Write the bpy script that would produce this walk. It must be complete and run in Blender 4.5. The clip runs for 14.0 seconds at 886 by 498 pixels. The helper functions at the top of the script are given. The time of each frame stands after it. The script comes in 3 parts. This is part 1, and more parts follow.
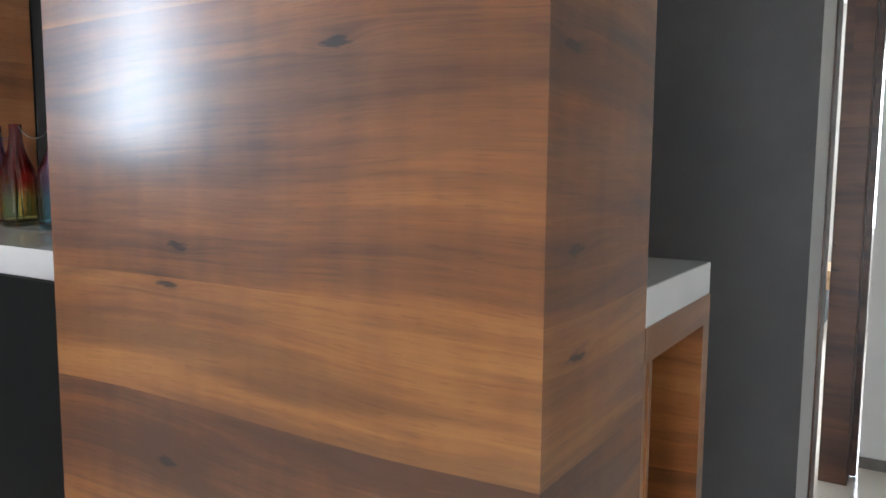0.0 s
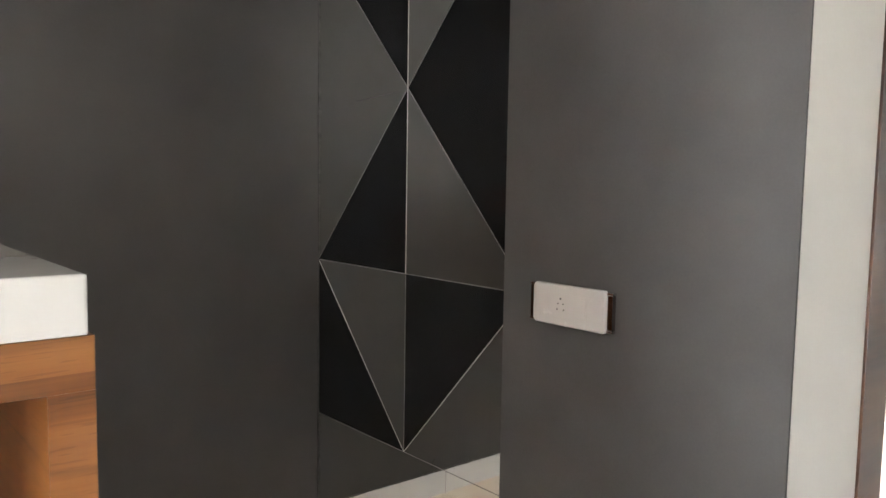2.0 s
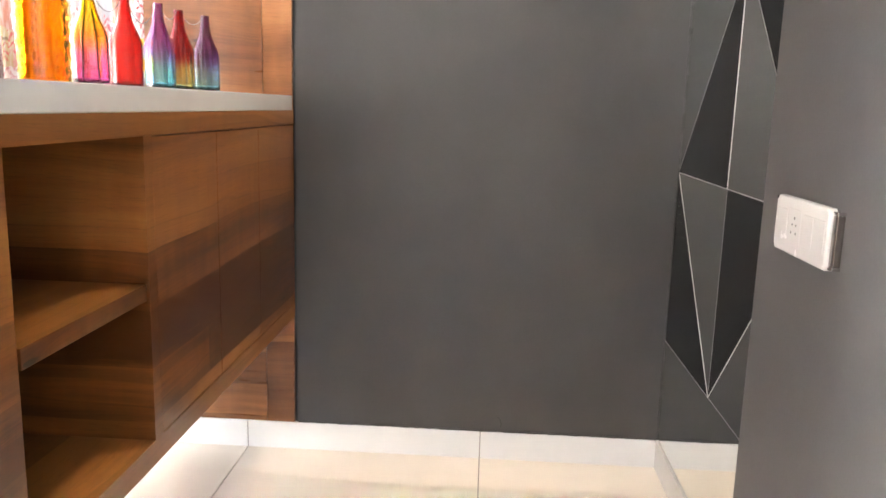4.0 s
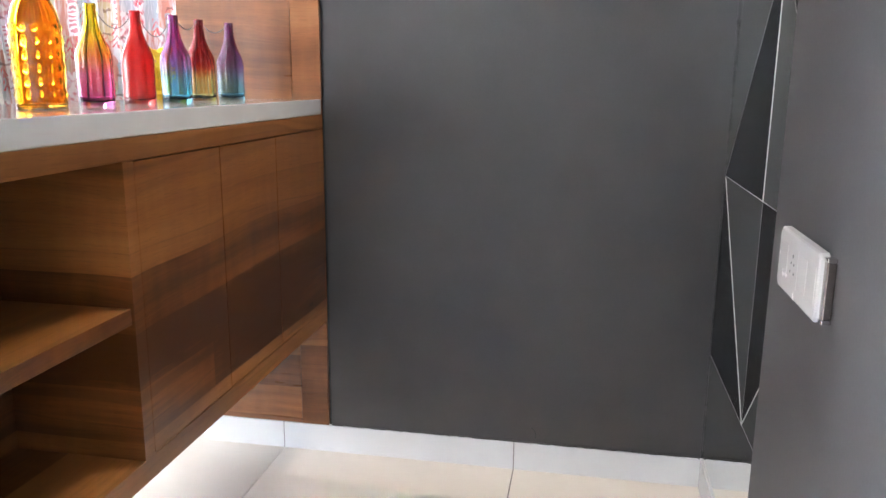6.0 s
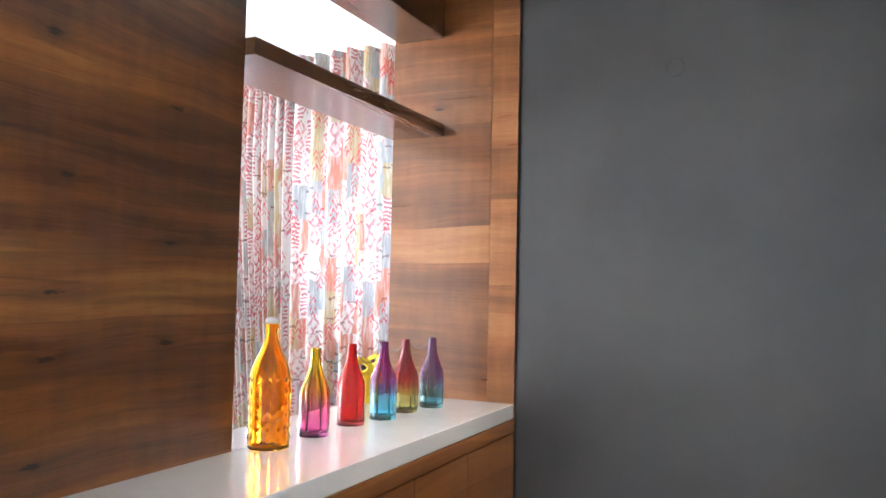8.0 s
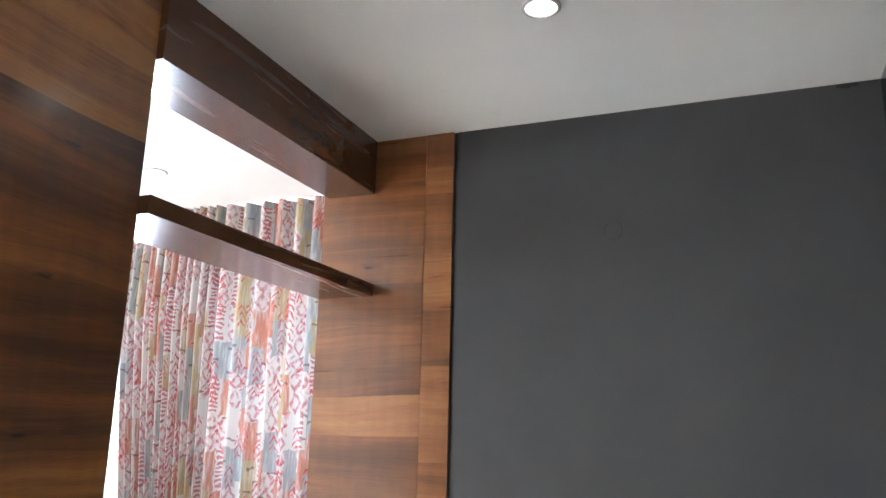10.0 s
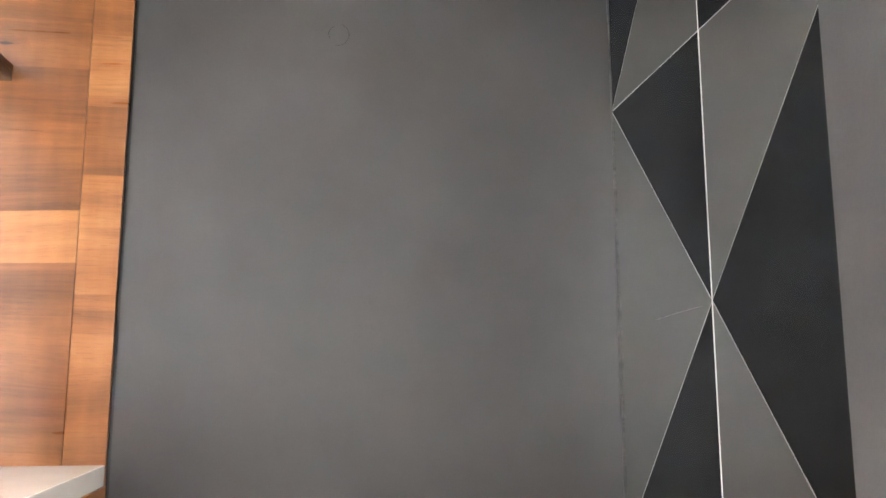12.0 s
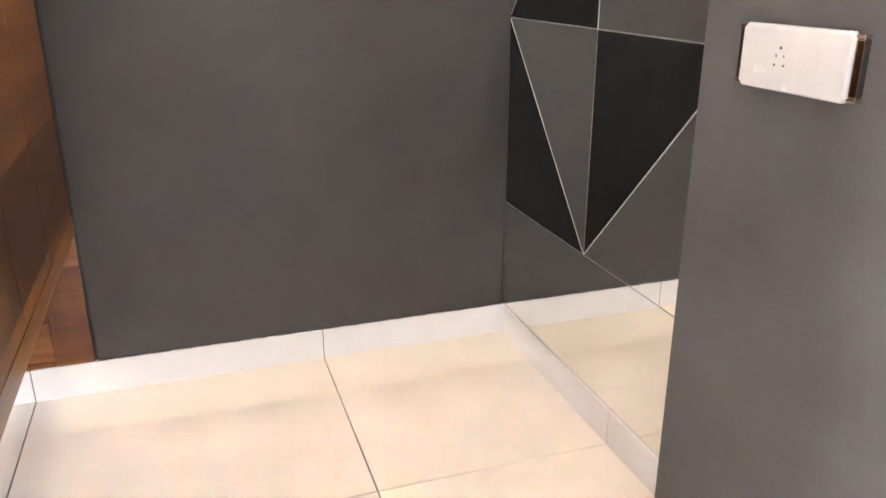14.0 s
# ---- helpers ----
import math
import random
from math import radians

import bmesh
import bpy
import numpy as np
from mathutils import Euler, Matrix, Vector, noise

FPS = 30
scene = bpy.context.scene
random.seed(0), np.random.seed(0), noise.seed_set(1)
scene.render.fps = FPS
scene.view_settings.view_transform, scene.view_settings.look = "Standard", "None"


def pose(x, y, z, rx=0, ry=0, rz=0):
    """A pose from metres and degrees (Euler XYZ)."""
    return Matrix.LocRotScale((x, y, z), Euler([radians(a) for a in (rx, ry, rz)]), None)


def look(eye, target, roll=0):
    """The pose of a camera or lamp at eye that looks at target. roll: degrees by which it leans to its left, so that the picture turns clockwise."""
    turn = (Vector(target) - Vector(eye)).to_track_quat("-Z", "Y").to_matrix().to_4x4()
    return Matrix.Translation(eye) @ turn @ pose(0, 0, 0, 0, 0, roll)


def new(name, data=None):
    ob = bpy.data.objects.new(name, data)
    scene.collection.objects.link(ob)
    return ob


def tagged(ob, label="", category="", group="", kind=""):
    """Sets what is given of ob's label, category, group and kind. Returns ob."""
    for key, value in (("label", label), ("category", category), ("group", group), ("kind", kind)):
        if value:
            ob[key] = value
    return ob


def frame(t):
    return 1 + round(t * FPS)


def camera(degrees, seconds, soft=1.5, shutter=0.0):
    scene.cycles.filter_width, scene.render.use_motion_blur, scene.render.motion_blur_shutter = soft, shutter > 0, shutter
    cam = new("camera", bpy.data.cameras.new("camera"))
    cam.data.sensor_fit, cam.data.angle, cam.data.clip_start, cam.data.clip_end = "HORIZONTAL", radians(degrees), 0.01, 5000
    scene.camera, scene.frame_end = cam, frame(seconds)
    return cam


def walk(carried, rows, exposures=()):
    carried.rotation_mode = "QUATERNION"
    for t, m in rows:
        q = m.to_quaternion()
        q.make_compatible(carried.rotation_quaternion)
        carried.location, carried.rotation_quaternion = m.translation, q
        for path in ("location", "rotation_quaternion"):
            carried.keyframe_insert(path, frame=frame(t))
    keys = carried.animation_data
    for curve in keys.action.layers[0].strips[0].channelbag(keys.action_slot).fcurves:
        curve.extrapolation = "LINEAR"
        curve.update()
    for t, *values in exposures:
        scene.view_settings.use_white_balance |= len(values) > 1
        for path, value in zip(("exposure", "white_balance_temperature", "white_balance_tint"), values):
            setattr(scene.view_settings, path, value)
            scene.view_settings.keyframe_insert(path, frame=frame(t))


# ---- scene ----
cam = camera(59.7, 14.0, shutter=0.12)
PATH = [
    (0, (-2.388, -2.003, 1.335), (-0.708, -0.941, 1.117), 0.4),
    (0.3, (-2.264, -2.052, 1.359), (-0.652, -0.887, 1.15), 0.5),
    (0.5, (-2.16, -2.121, 1.361), (-0.594, -0.894, 1.157), 0.7),
    (0.6, (-2.103, -2.154, 1.354), (-0.56, -0.897, 1.157), 0.7),
    (1, (-1.921, -2.273, 1.32), (-0.465, -0.915, 1.136), 0.3),
    (1.2, (-1.814, -2.302, 1.29), (-0.396, -0.903, 1.106), 0.4),
    (1.5, (-1.645, -2.327, 1.283), (-0.272, -0.885, 1.1), 0.4),
    (2, (-1.4, -2.349, 1.27), (-0.123, -0.82, 1.096), 0.9),
    (2.5, (-1.171, -2.383, 1.254), (-0.09, -0.708, 1.087), 1.4),
    (3, (-0.939, -2.362, 1.223), (-0.173, -0.525, 1.032), 1.6),
    (3.5, (-0.802, -2.405, 1.186), (-0.477, -0.449, 0.924), 2.3),
    (4, (-0.604, -2.475, 1.176), (-0.715, -0.512, 0.813), 1.6),
    (4.2, (-0.548, -2.487, 1.169), (-0.759, -0.539, 0.769), 1.4),
    (6.3, (-0.396, -2.356, 1.306), (-0.803, -0.444, 0.881), 0.5),
    (6.5, (-0.386, -2.376, 1.353), (-0.852, -0.465, 0.997), 0.8),
    (7, (-0.38, -2.413, 1.425), (-1.007, -0.521, 1.26), 0.5),
    (7.5, (-0.397, -2.417, 1.491), (-1.157, -0.567, 1.472), 1.0),
    (8, (-0.37, -2.414, 1.572), (-1.222, -0.607, 1.672), 1.2),
    (8.2, (-0.362, -2.407, 1.596), (-1.231, -0.613, 1.756), 1.0),
    (10.3, (-0.379, -2.2, 1.673), (-1.032, -0.371, 2.148), 0.5),
    (10.5, (-0.421, -2.189, 1.664), (-0.97, -0.321, 2.119), 0.2),
    (11, (-0.517, -2.062, 1.601), (-0.755, -0.127, 2.045), 0.1),
    (11.5, (-0.631, -1.926, 1.544), (-0.548, 0.03, 1.952), -0.2),
    (11.9, (-0.661, -1.895, 1.439), (-0.454, 0.068, 1.76), 0.1),
    (12, (-0.707, -1.904, 1.419), (-0.453, 0.057, 1.719), -0.0),
    (12.5, (-0.83, -1.962, 1.343), (-0.411, -0.008, 1.43), -0.3),
    (13, (-0.887, -2.011, 1.286), (-0.344, -0.094, 1.116), -0.2),
    (13.5, (-0.878, -2.072, 1.192), (-0.3, -0.208, 0.756), -0.2),
    (14, (-0.924, -2.132, 1.12), (-0.328, -0.348, 0.44), -0.1),
]
EXPOSURES = [(0, 2.05, 6000, 10), (0.6, 2.15, 6200, 10), (1.0, 2.85, 6300, 4), (1.5, 3.56, 6500, 10), (2.0, 3.44, 6650, 12), (2.5, 3.79, 6900, 19),
             (3.0, 4.15, 7200, 25), (3.5, 4.87, 7000, 21), (4.2, 4.55, 6500, 13), (6.4, 4.27, 5750, 12), (7.0, 4.49, 5700, 11), (8.2, 4.16, 5700, 9),
             (10.3, 3.62, 5800, 9), (11.0, 3.58, 6100, 8), (11.9, 4.78, 6200, 12), (12.5, 5.13, 6100, 13), (13.0, 5.35, 6300, 19), (13.5, 5.28, 6450, 22),
             (14.0, 4.63, 6700, 18)]
walk(cam, [(t, look(eye, target, roll)) for t, eye, target, roll in PATH], EXPOSURES)

# ---- light ----
world = bpy.data.worlds.new("world")
scene.world = world
world.use_nodes = True
sky = world.node_tree.nodes.new("ShaderNodeTexSky")
sky.sky_type, sky.sun_disc, sky.sun_elevation, sky.sun_rotation = "NISHITA", False, radians(58), radians(-84)
world.node_tree.links.new(sky.outputs[0], world.node_tree.nodes["Background"].inputs[0])
world.node_tree.nodes["Background"].inputs[1].default_value = 0.05


def lamp(name, kind, energy, m, color=(1, 1, 1), size=(1, 1)):
    data = bpy.data.lights.new(name, kind)
    data.energy, data.color = energy, color
    if kind == "AREA":
        data.shape, data.size, data.size_y = "RECTANGLE", size[0], size[1]
    if kind == "SUN":
        data.angle = radians(0.6)
    ob = new(name, data)
    ob.matrix_world = m
    return ob


lamp("sun", "SUN", 3.0, look((0, 0, 5), (1.0, -0.1, 3.4)), (1, 0.95, 0.88))
# daylight standing in the openings; the west and east ones are unseen, added for light
lamp("window_light_north", "AREA", 24, pose(-2.56, 0.63, 1.82, -90, 0, 0), (0.82, 0.91, 1.0), (1.5, 0.84))
lamp("added_light_west", "AREA", 11, pose(-6.13, -2.7, 1.2, 0, -90, 0), (0.95, 0.97, 1.0), (2.1, 1.5))
# added lamp, no known source: brightens partition and cabinet through the doorway
lamp("added_light_east", "AREA", 27, pose(4.84, -2.4, 1.55, 0, 90, 0), (0.95, 0.98, 1.0), (1.5, 2.0))


# ---- materials ----
class Nodes:
    def __init__(self, name):
        self.mat = bpy.data.materials.new(name)
        self.mat.use_nodes = True
        self.t = self.mat.node_tree
        self.bsdf = self.t.nodes["Principled BSDF"]

    def add(self, kind, **values):
        n = self.t.nodes.new(kind)
        for k, v in values.items():
            setattr(n, k, v)
        return n

    def link(self, a, b):
        self.t.links.new(a, b)

    def val(self, key, v):
        self.bsdf.inputs[key].default_value = v

    def coords(self, scale=(1, 1, 1), what="Object"):
        c = self.add("ShaderNodeTexCoord")
        m = self.add("ShaderNodeMapping")
        m.inputs["Scale"].default_value = scale
        self.link(c.outputs[what], m.inputs["Vector"])
        return m.outputs[0]

    def noise(self, vec, scale, detail=4, rough=0.55, distortion=0.0):
        n = self.add("ShaderNodeTexNoise")
        n.inputs["Scale"].default_value = scale
        n.inputs["Detail"].default_value = detail
        n.inputs["Roughness"].default_value = rough
        n.inputs["Distortion"].default_value = distortion
        if vec is not None:
            self.link(vec, n.inputs["Vector"])
        return n.outputs[0]

    def ramp(self, fac, stops, mode="LINEAR"):
        r = self.add("ShaderNodeValToRGB")
        r.color_ramp.interpolation = mode
        e = r.color_ramp.elements
        while len(e) < len(stops):
            e.new(0.5)
        for i, (p, c) in enumerate(stops):
            e[i].position = p
            e[i].color = (*c, 1) if len(c) == 3 else c
        self.link(fac, r.inputs[0])
        return r.outputs[0]

    def mix(self, fac, a, b, blend="MIX"):
        m = self.add("ShaderNodeMix", data_type="RGBA", blend_type=blend)
        for key, v in ((0, fac), (6, a), (7, b)):
            if isinstance(v, bpy.types.NodeSocket):
                self.link(v, m.inputs[key])
            else:
                m.inputs[key].default_value = v if key == 0 else (*v, 1)
        return m.outputs[2]

    def math(self, op, a, b=0.0, c=0.0):
        m = self.add("ShaderNodeMath", operation=op)
        for i, v in enumerate((a, b, c)):
            if isinstance(v, bpy.types.NodeSocket):
                self.link(v, m.inputs[i])
            else:
                m.inputs[i].default_value = v
        return m.outputs[0]

    def bump(self, height, strength=0.2, distance=0.002):
        b = self.add("ShaderNodeBump")
        b.inputs["Strength"].default_value = strength
        b.inputs["Distance"].default_value = distance
        self.link(height, b.inputs["Height"])
        self.link(b.outputs[0], self.bsdf.inputs["Normal"])

    def color(self, socket):
        self.link(socket, self.bsdf.inputs["Base Color"])

    def rough(self, socket):
        self.link(socket, self.bsdf.inputs["Roughness"])


def wood_laminate(name, dark, mid, light, gloss=0.3, seed=0.0, board=0.135, step=0.10, length=1.3, coat=0.3, knots=0.86, tight=0.21, figure=1.0):
    """Satin laminate printed as horizontal boards with their own streaks, smoke-dark bands and knots."""
    n = Nodes(name)
    c = n.add("ShaderNodeTexCoord")
    s = n.add("ShaderNodeSeparateXYZ")
    n.link(c.outputs["Object"], s.inputs[0])
    up = n.add("ShaderNodeSeparateXYZ")
    n.link(n.add("ShaderNodeNewGeometry").outputs["Normal"], up.inputs[0])
    flat = n.math("GREATER_THAN", n.math("ABSOLUTE", up.outputs[2]), 0.7)
    side_u = n.math("SUBTRACT", s.outputs[0], s.outputs[1])
    u = n.math("ADD", n.math("ADD", side_u, n.math("MULTIPLY", flat, n.math("MULTIPLY", s.outputs[0], -1.0))), seed)
    z = n.math("ADD", s.outputs[2], n.math("MULTIPLY", flat, s.outputs[0]))

    def plane(su, sv, q, w):
        v = n.add("ShaderNodeCombineXYZ")
        n.link(n.math("MULTIPLY", u, su), v.inputs[0])
        n.link(n.math("MULTIPLY", q, sv), v.inputs[1])
        if isinstance(w, float):
            v.inputs[2].default_value = w
        else:
            n.link(w, v.inputs[2])
        return v.outputs[0]

    waver = n.math("SUBTRACT", n.noise(plane(0.9, 2.0, z, seed), 1.0, 2), 0.5)
    # board and its length: a number of its own for each
    row = n.math("FLOOR", n.math("DIVIDE", n.math("ADD", z, n.math("MULTIPLY", waver, 0.07)), board))
    wn = n.add("ShaderNodeTexWhiteNoise", noise_dimensions="1D")
    n.link(n.math("ADD", row, seed * 10.0 + 0.5), wn.inputs["W"])
    col = n.math("FLOOR", n.math("ADD", n.math("DIVIDE", u, length), n.math("MULTIPLY", wn.outputs[0], 7.0)))
    wn2 = n.add("ShaderNodeTexWhiteNoise", noise_dimensions="2D")
    cv = n.add("ShaderNodeCombineXYZ")
    n.link(n.math("ADD", row, seed + 0.5), cv.inputs[0])
    n.link(n.math("ADD", col, 0.5), cv.inputs[1])
    n.link(cv.outputs[0], wn2.inputs["Vector"])
    own = n.math("ADD", n.math("MULTIPLY", wn2.outputs[0], 1.1), seed)
    zw = n.math("ADD", z, n.math("MULTIPLY", waver, 0.13))
    # knots: small dark eyes that bend the grain round them
    vor = n.add("ShaderNodeTexVoronoi", feature="F1", voronoi_dimensions="2D")
    vor.inputs["Scale"].default_value = 1.0
    n.link(plane(3.8, 14.0, zw, seed), vor.inputs["Vector"])
    pick = n.math("GREATER_THAN", n.add_sep(vor.outputs["Color"]), knots)
    far = n.math("ADD", vor.outputs["Distance"], n.math("MULTIPLY", n.math("SUBTRACT", n.noise(plane(45.0, 190.0, z, seed), 1.0, 3), 0.5), 0.20))
    wide = n.math("MULTIPLY", n.math("MAXIMUM", n.math("SUBTRACT", 1.0, n.math("MULTIPLY", vor.outputs["Distance"], 3.2)), 0.0), pick)
    eye = n.math("MULTIPLY", n.math("MINIMUM", n.math("MAXIMUM", n.math("SUBTRACT", 2.0, n.math("MULTIPLY", far, 24.0)), 0.0), 1.0), pick)
    zz = n.math("ADD", z, n.math("ADD", n.math("MULTIPLY", waver, 0.13), n.math("MULTIPLY", n.math("MULTIPLY", wide, wide), 0.014)))
    broad = n.noise(plane(0.9, 8.0, zz, own), 1.0, 4, 0.55, 0.35)
    streak = n.noise(plane(1.5, 27.0, zz, own), 1.0, 4, 0.6, 0.35)
    grain = n.noise(plane(8.0, 250.0, zz, own), 1.0, 3, 0.6)
    cross = n.noise(plane(26.0, 5.0, zz, own), 1.0, 2, 0.5)
    pores = n.noise(plane(26.0, 460.0, zz, own), 1.0, 1, 0.5)
    tone = n.math("ADD", n.math("MULTIPLY", broad, 0.62), n.math("MULTIPLY", streak, 0.38))
    tone = n.math("ADD", n.math("MULTIPLY", n.math("SUBTRACT", tone, 0.5), figure), 0.5)
    tone = n.math("ADD", tone, n.math("MULTIPLY", n.math("SUBTRACT", wn2.outputs[0], 0.5), step))
    tone = n.math("ADD", tone, n.math("MULTIPLY", n.math("SUBTRACT", grain, 0.5), 0.13 * figure))
    tone = n.math("ADD", tone, n.math("MULTIPLY", n.math("SUBTRACT", cross, 0.5), 0.10))
    tone = n.math("SUBTRACT", tone, n.math("MULTIPLY", wide, 0.06))
    base = n.ramp(tone, [(0.37, dark), (0.495, mid), (0.63, light)])
    pore = n.math("MULTIPLY", n.math("GREATER_THAN", pores, 0.64), 0.20)
    base = n.mix(pore, base, tuple(a * 0.4 for a in dark))
    # smoky heartwood bands
    smoke = n.math("MINIMUM", n.math("MAXIMUM", n.math("MULTIPLY", n.math("SUBTRACT", n.noise(plane(0.55, 11.0, zz, own), 1.0, 3, 0.6, 0.5), 0.55), 5.5), 0.0), 0.55 * figure)
    base = n.mix(smoke, base, tuple(a * 0.62 for a in dark))
    # thin dark growth lines that come and go
    ring = n.math("ABSOLUTE", n.math("SUBTRACT", n.noise(plane(0.7, 13.0, zz, own), 1.0, 2, 0.4), 0.5))
    line = n.math("MAXIMUM", n.math("SUBTRACT", 1.0, n.math("MULTIPLY", ring, 60.0)), 0.0)
    fade = n.math("MINIMUM", n.math("MAXIMUM", n.math("MULTIPLY", n.math("SUBTRACT", n.noise(plane(2.6, 6.0, z, seed + 8.0), 1.0, 2), 0.46), 6.0), 0.0), 1.0)
    base = n.mix(n.math("MULTIPLY", n.math("MULTIPLY", line, fade), 0.55 * figure), base, tuple(a * 0.45 for a in dark))
    base = n.mix(n.math("MULTIPLY", eye, 0.85), base, tuple(a * 0.16 for a in dark))
    n.color(base)
    n.rough(n.math("ADD", gloss, n.math("MULTIPLY", n.math("SUBTRACT", streak, 0.5), 0.14)))
    n.val("Specular IOR Level", 0.45)
    n.val("Coat Weight", coat)
    n.val("Coat Roughness", tight)
    n.val("Coat IOR", 1.5)
    n.bump(grain, 0.05, 0.001)
    return n.mat


def add_sep(self, color):
    s = self.add("ShaderNodeSeparateColor")
    self.link(color, s.inputs[0])
    return s.outputs[0]


Nodes.add_sep = add_sep


def plain(name, color, rough=0.5, metal=0.0, mottle=0.06, scale=6.0, bump=0.05, fine=180.0, shine=0.5):
    n = Nodes(name)
    n.val("Specular IOR Level", shine)
    v = n.coords()
    big = n.noise(v, scale, 4)
    small = n.noise(v, fine, 2)
    f = n.math("ADD", n.math("MULTIPLY", big, 0.8), n.math("MULTIPLY", small, 0.2))
    lo = tuple(max(0.0, c * (1 - 2.2 * mottle)) for c in color)
    hi = tuple(min(1.0, c * (1 + 2.2 * mottle)) for c in color)
    n.color(n.ramp(f, [(0.25, lo), (0.75, hi)]))
    n.rough(n.math("ADD", rough, n.math("MULTIPLY", n.math("SUBTRACT", big, 0.5), 0.15)))
    n.val("Metallic", metal)
    if bump:
        n.bump(small, bump, 0.001)
    return n.mat


WOOD = wood_laminate("walnut_laminate", (0.072, 0.0215, 0.0043), (0.200, 0.066, 0.0125), (0.335, 0.134, 0.028), 0.42, 0.0, 0.150, 0.13, 40.0, 1.0, 0.76, 0.20, figure=0.8)
WOOD_JAMB = wood_laminate("walnut_laminate_jamb", (0.105, 0.036, 0.011), (0.23, 0.085, 0.026), (0.37, 0.158, 0.053), 0.30, 7.3, 0.118, 0.16, 40.0, 0.3, 0.9, figure=0.55)
WOOD_STRIP = wood_laminate("walnut_laminate_strip", (0.12, 0.043, 0.014), (0.26, 0.10, 0.033), (0.41, 0.18, 0.066), 0.30, 2.9, 0.093, 0.2, 40.0, 0.3, 0.95, figure=0.5)
WOOD_CAB = wood_laminate("walnut_laminate_cabinet", (0.082, 0.0255, 0.006), (0.225, 0.078, 0.0185), (0.35, 0.142, 0.039), 0.32, 3.7, 0.112, 0.30, 40.0, 0.2, 0.95, figure=0.6)
WOOD_DARK = wood_laminate("dark_walnut_veneer", (0.072, 0.025, 0.009), (0.105, 0.039, 0.0138), (0.14, 0.055, 0.020), 0.26, 5.1, 0.16, 0.05, 30.0, 0.5, 1.1, 0.14, figure=0.3)
GREY = plain("grey_laminate", (0.0515, 0.0485, 0.0462), 0.46, 0.0, 0.10, 3.4, 0.04)
WHITE_PAINT = plain("white_paint", (0.74, 0.73, 0.70), 0.6, 0.0, 0.03, 3.0, 0.08)
CEILING = plain("ceiling_paint", (0.86, 0.84, 0.80), 0.7, 0.0, 0.02, 2.0, 0.05)
QUARTZ = plain("white_quartz", (0.69, 0.685, 0.675), 0.08, 0.0, 0.02, 9.0, 0.0, 420.0)
quartz_shader = next(q for q in QUARTZ.node_tree.nodes if q.type == "BSDF_PRINCIPLED")
quartz_shader.inputs["Coat Weight"].default_value = 0.35
quartz_shader.inputs["Coat Roughness"].default_value = 0.05
quartz_shader.inputs["Coat IOR"].default_value = 1.6
TILE = plain("cream_vitrified_tile", (0.77, 0.71, 0.63), 0.12, 0.0, 0.03, 2.5, 0.01)
SKIRT = plain("grey_white_skirting_tile", (0.68, 0.67, 0.66), 0.18, 0.0, 0.03, 4.0, 0.0)
GROUT = plain("grey_grout", (0.20, 0.18, 0.16), 0.8, 0.0, 0.1, 40.0, 0.1)
GREY_PAINT = plain("grey_wall_paint", (0.098, 0.096, 0.097), 0.55, 0.0, 0.09, 4.0, 0.10, shine=0.25)
MIRROR = plain("tinted_mirror", (0.86, 0.87, 0.84), 0.02, 1.0, 0.0, 1.0, 0.0)
DARK_PANEL = plain("black_matte_panel", (0.011, 0.011, 0.0105), 0.75, 0.0, 0.05, 4.0, 0.0, shine=0.08)
EDGE_GREY = plain("light_grey_edge_sealant", (0.24, 0.235, 0.225), 0.5, 0.0, 0.05, 30.0, 0.0)
BLACK_GLASS = plain("black_glass", (0.010, 0.011, 0.012), 0.03, 0.0, 0.0, 1.0, 0.0)
SWITCH_WHITE = plain("white_switch_plastic", (0.62, 0.61, 0.605), 0.25, 0.0, 0.01, 20.0, 0.0)
CHROME = plain("chrome", (0.75, 0.73, 0.72), 0.12, 1.0, 0.02, 20.0, 0.0)
BRONZE_CHROME = plain("dark_chrome", (0.34, 0.29, 0.27), 0.16, 1.0, 0.02, 20.0, 0.0)
PIN_GREY = plain("pin_hole_grey", (0.10, 0.10, 0.10), 0.5, 0.0, 0.0, 20.0, 0.0)
BLACK_PLASTIC = plain("black_plastic", (0.02, 0.02, 0.02), 0.4, 0.0, 0.02, 20.0, 0.0)
FRAME_BROWN = wood_laminate("dark_stained_door_wood", (0.03, 0.010, 0.005), (0.07, 0.025, 0.011), (0.10, 0.04, 0.018), 0.35, 9.0, 0.3)


# ---- building helpers ----
def cube_into(bm, lo, hi, bevel=0.0):
    lo, hi = Vector(lo), Vector(hi)
    r = bmesh.ops.create_cube(bm, size=1.0, matrix=Matrix.Translation((lo + hi) / 2) @ Matrix.Diagonal((*(hi - lo), 1)))
    if bevel:
        es = {e for v in r["verts"] for e in v.link_edges}
        bmesh.ops.bevel(bm, geom=list(es), offset=bevel, segments=2, affect="EDGES", profile=0.6)


def mesh_of(name, bm, material, smooth=False):
    bmesh.ops.recalc_face_normals(bm, faces=bm.faces)
    me = bpy.data.meshes.new(name)
    bm.to_mesh(me)
    bm.free()
    me.materials.append(material)
    if smooth:
        for p in me.polygons:
            p.use_smooth = True
    return me


def part(name, bm, material, parent=None, label="", smooth=False):
    ob = new(name, mesh_of(name, bm, material, smooth))
    if parent is not None:
        ob.parent = parent
    return tagged(ob, label)


def block(name, lo, hi, material, parent=None, label="", bevel=0.0):
    bm = bmesh.new()
    cube_into(bm, lo, hi, bevel)
    return part(name, bm, material, parent, label)


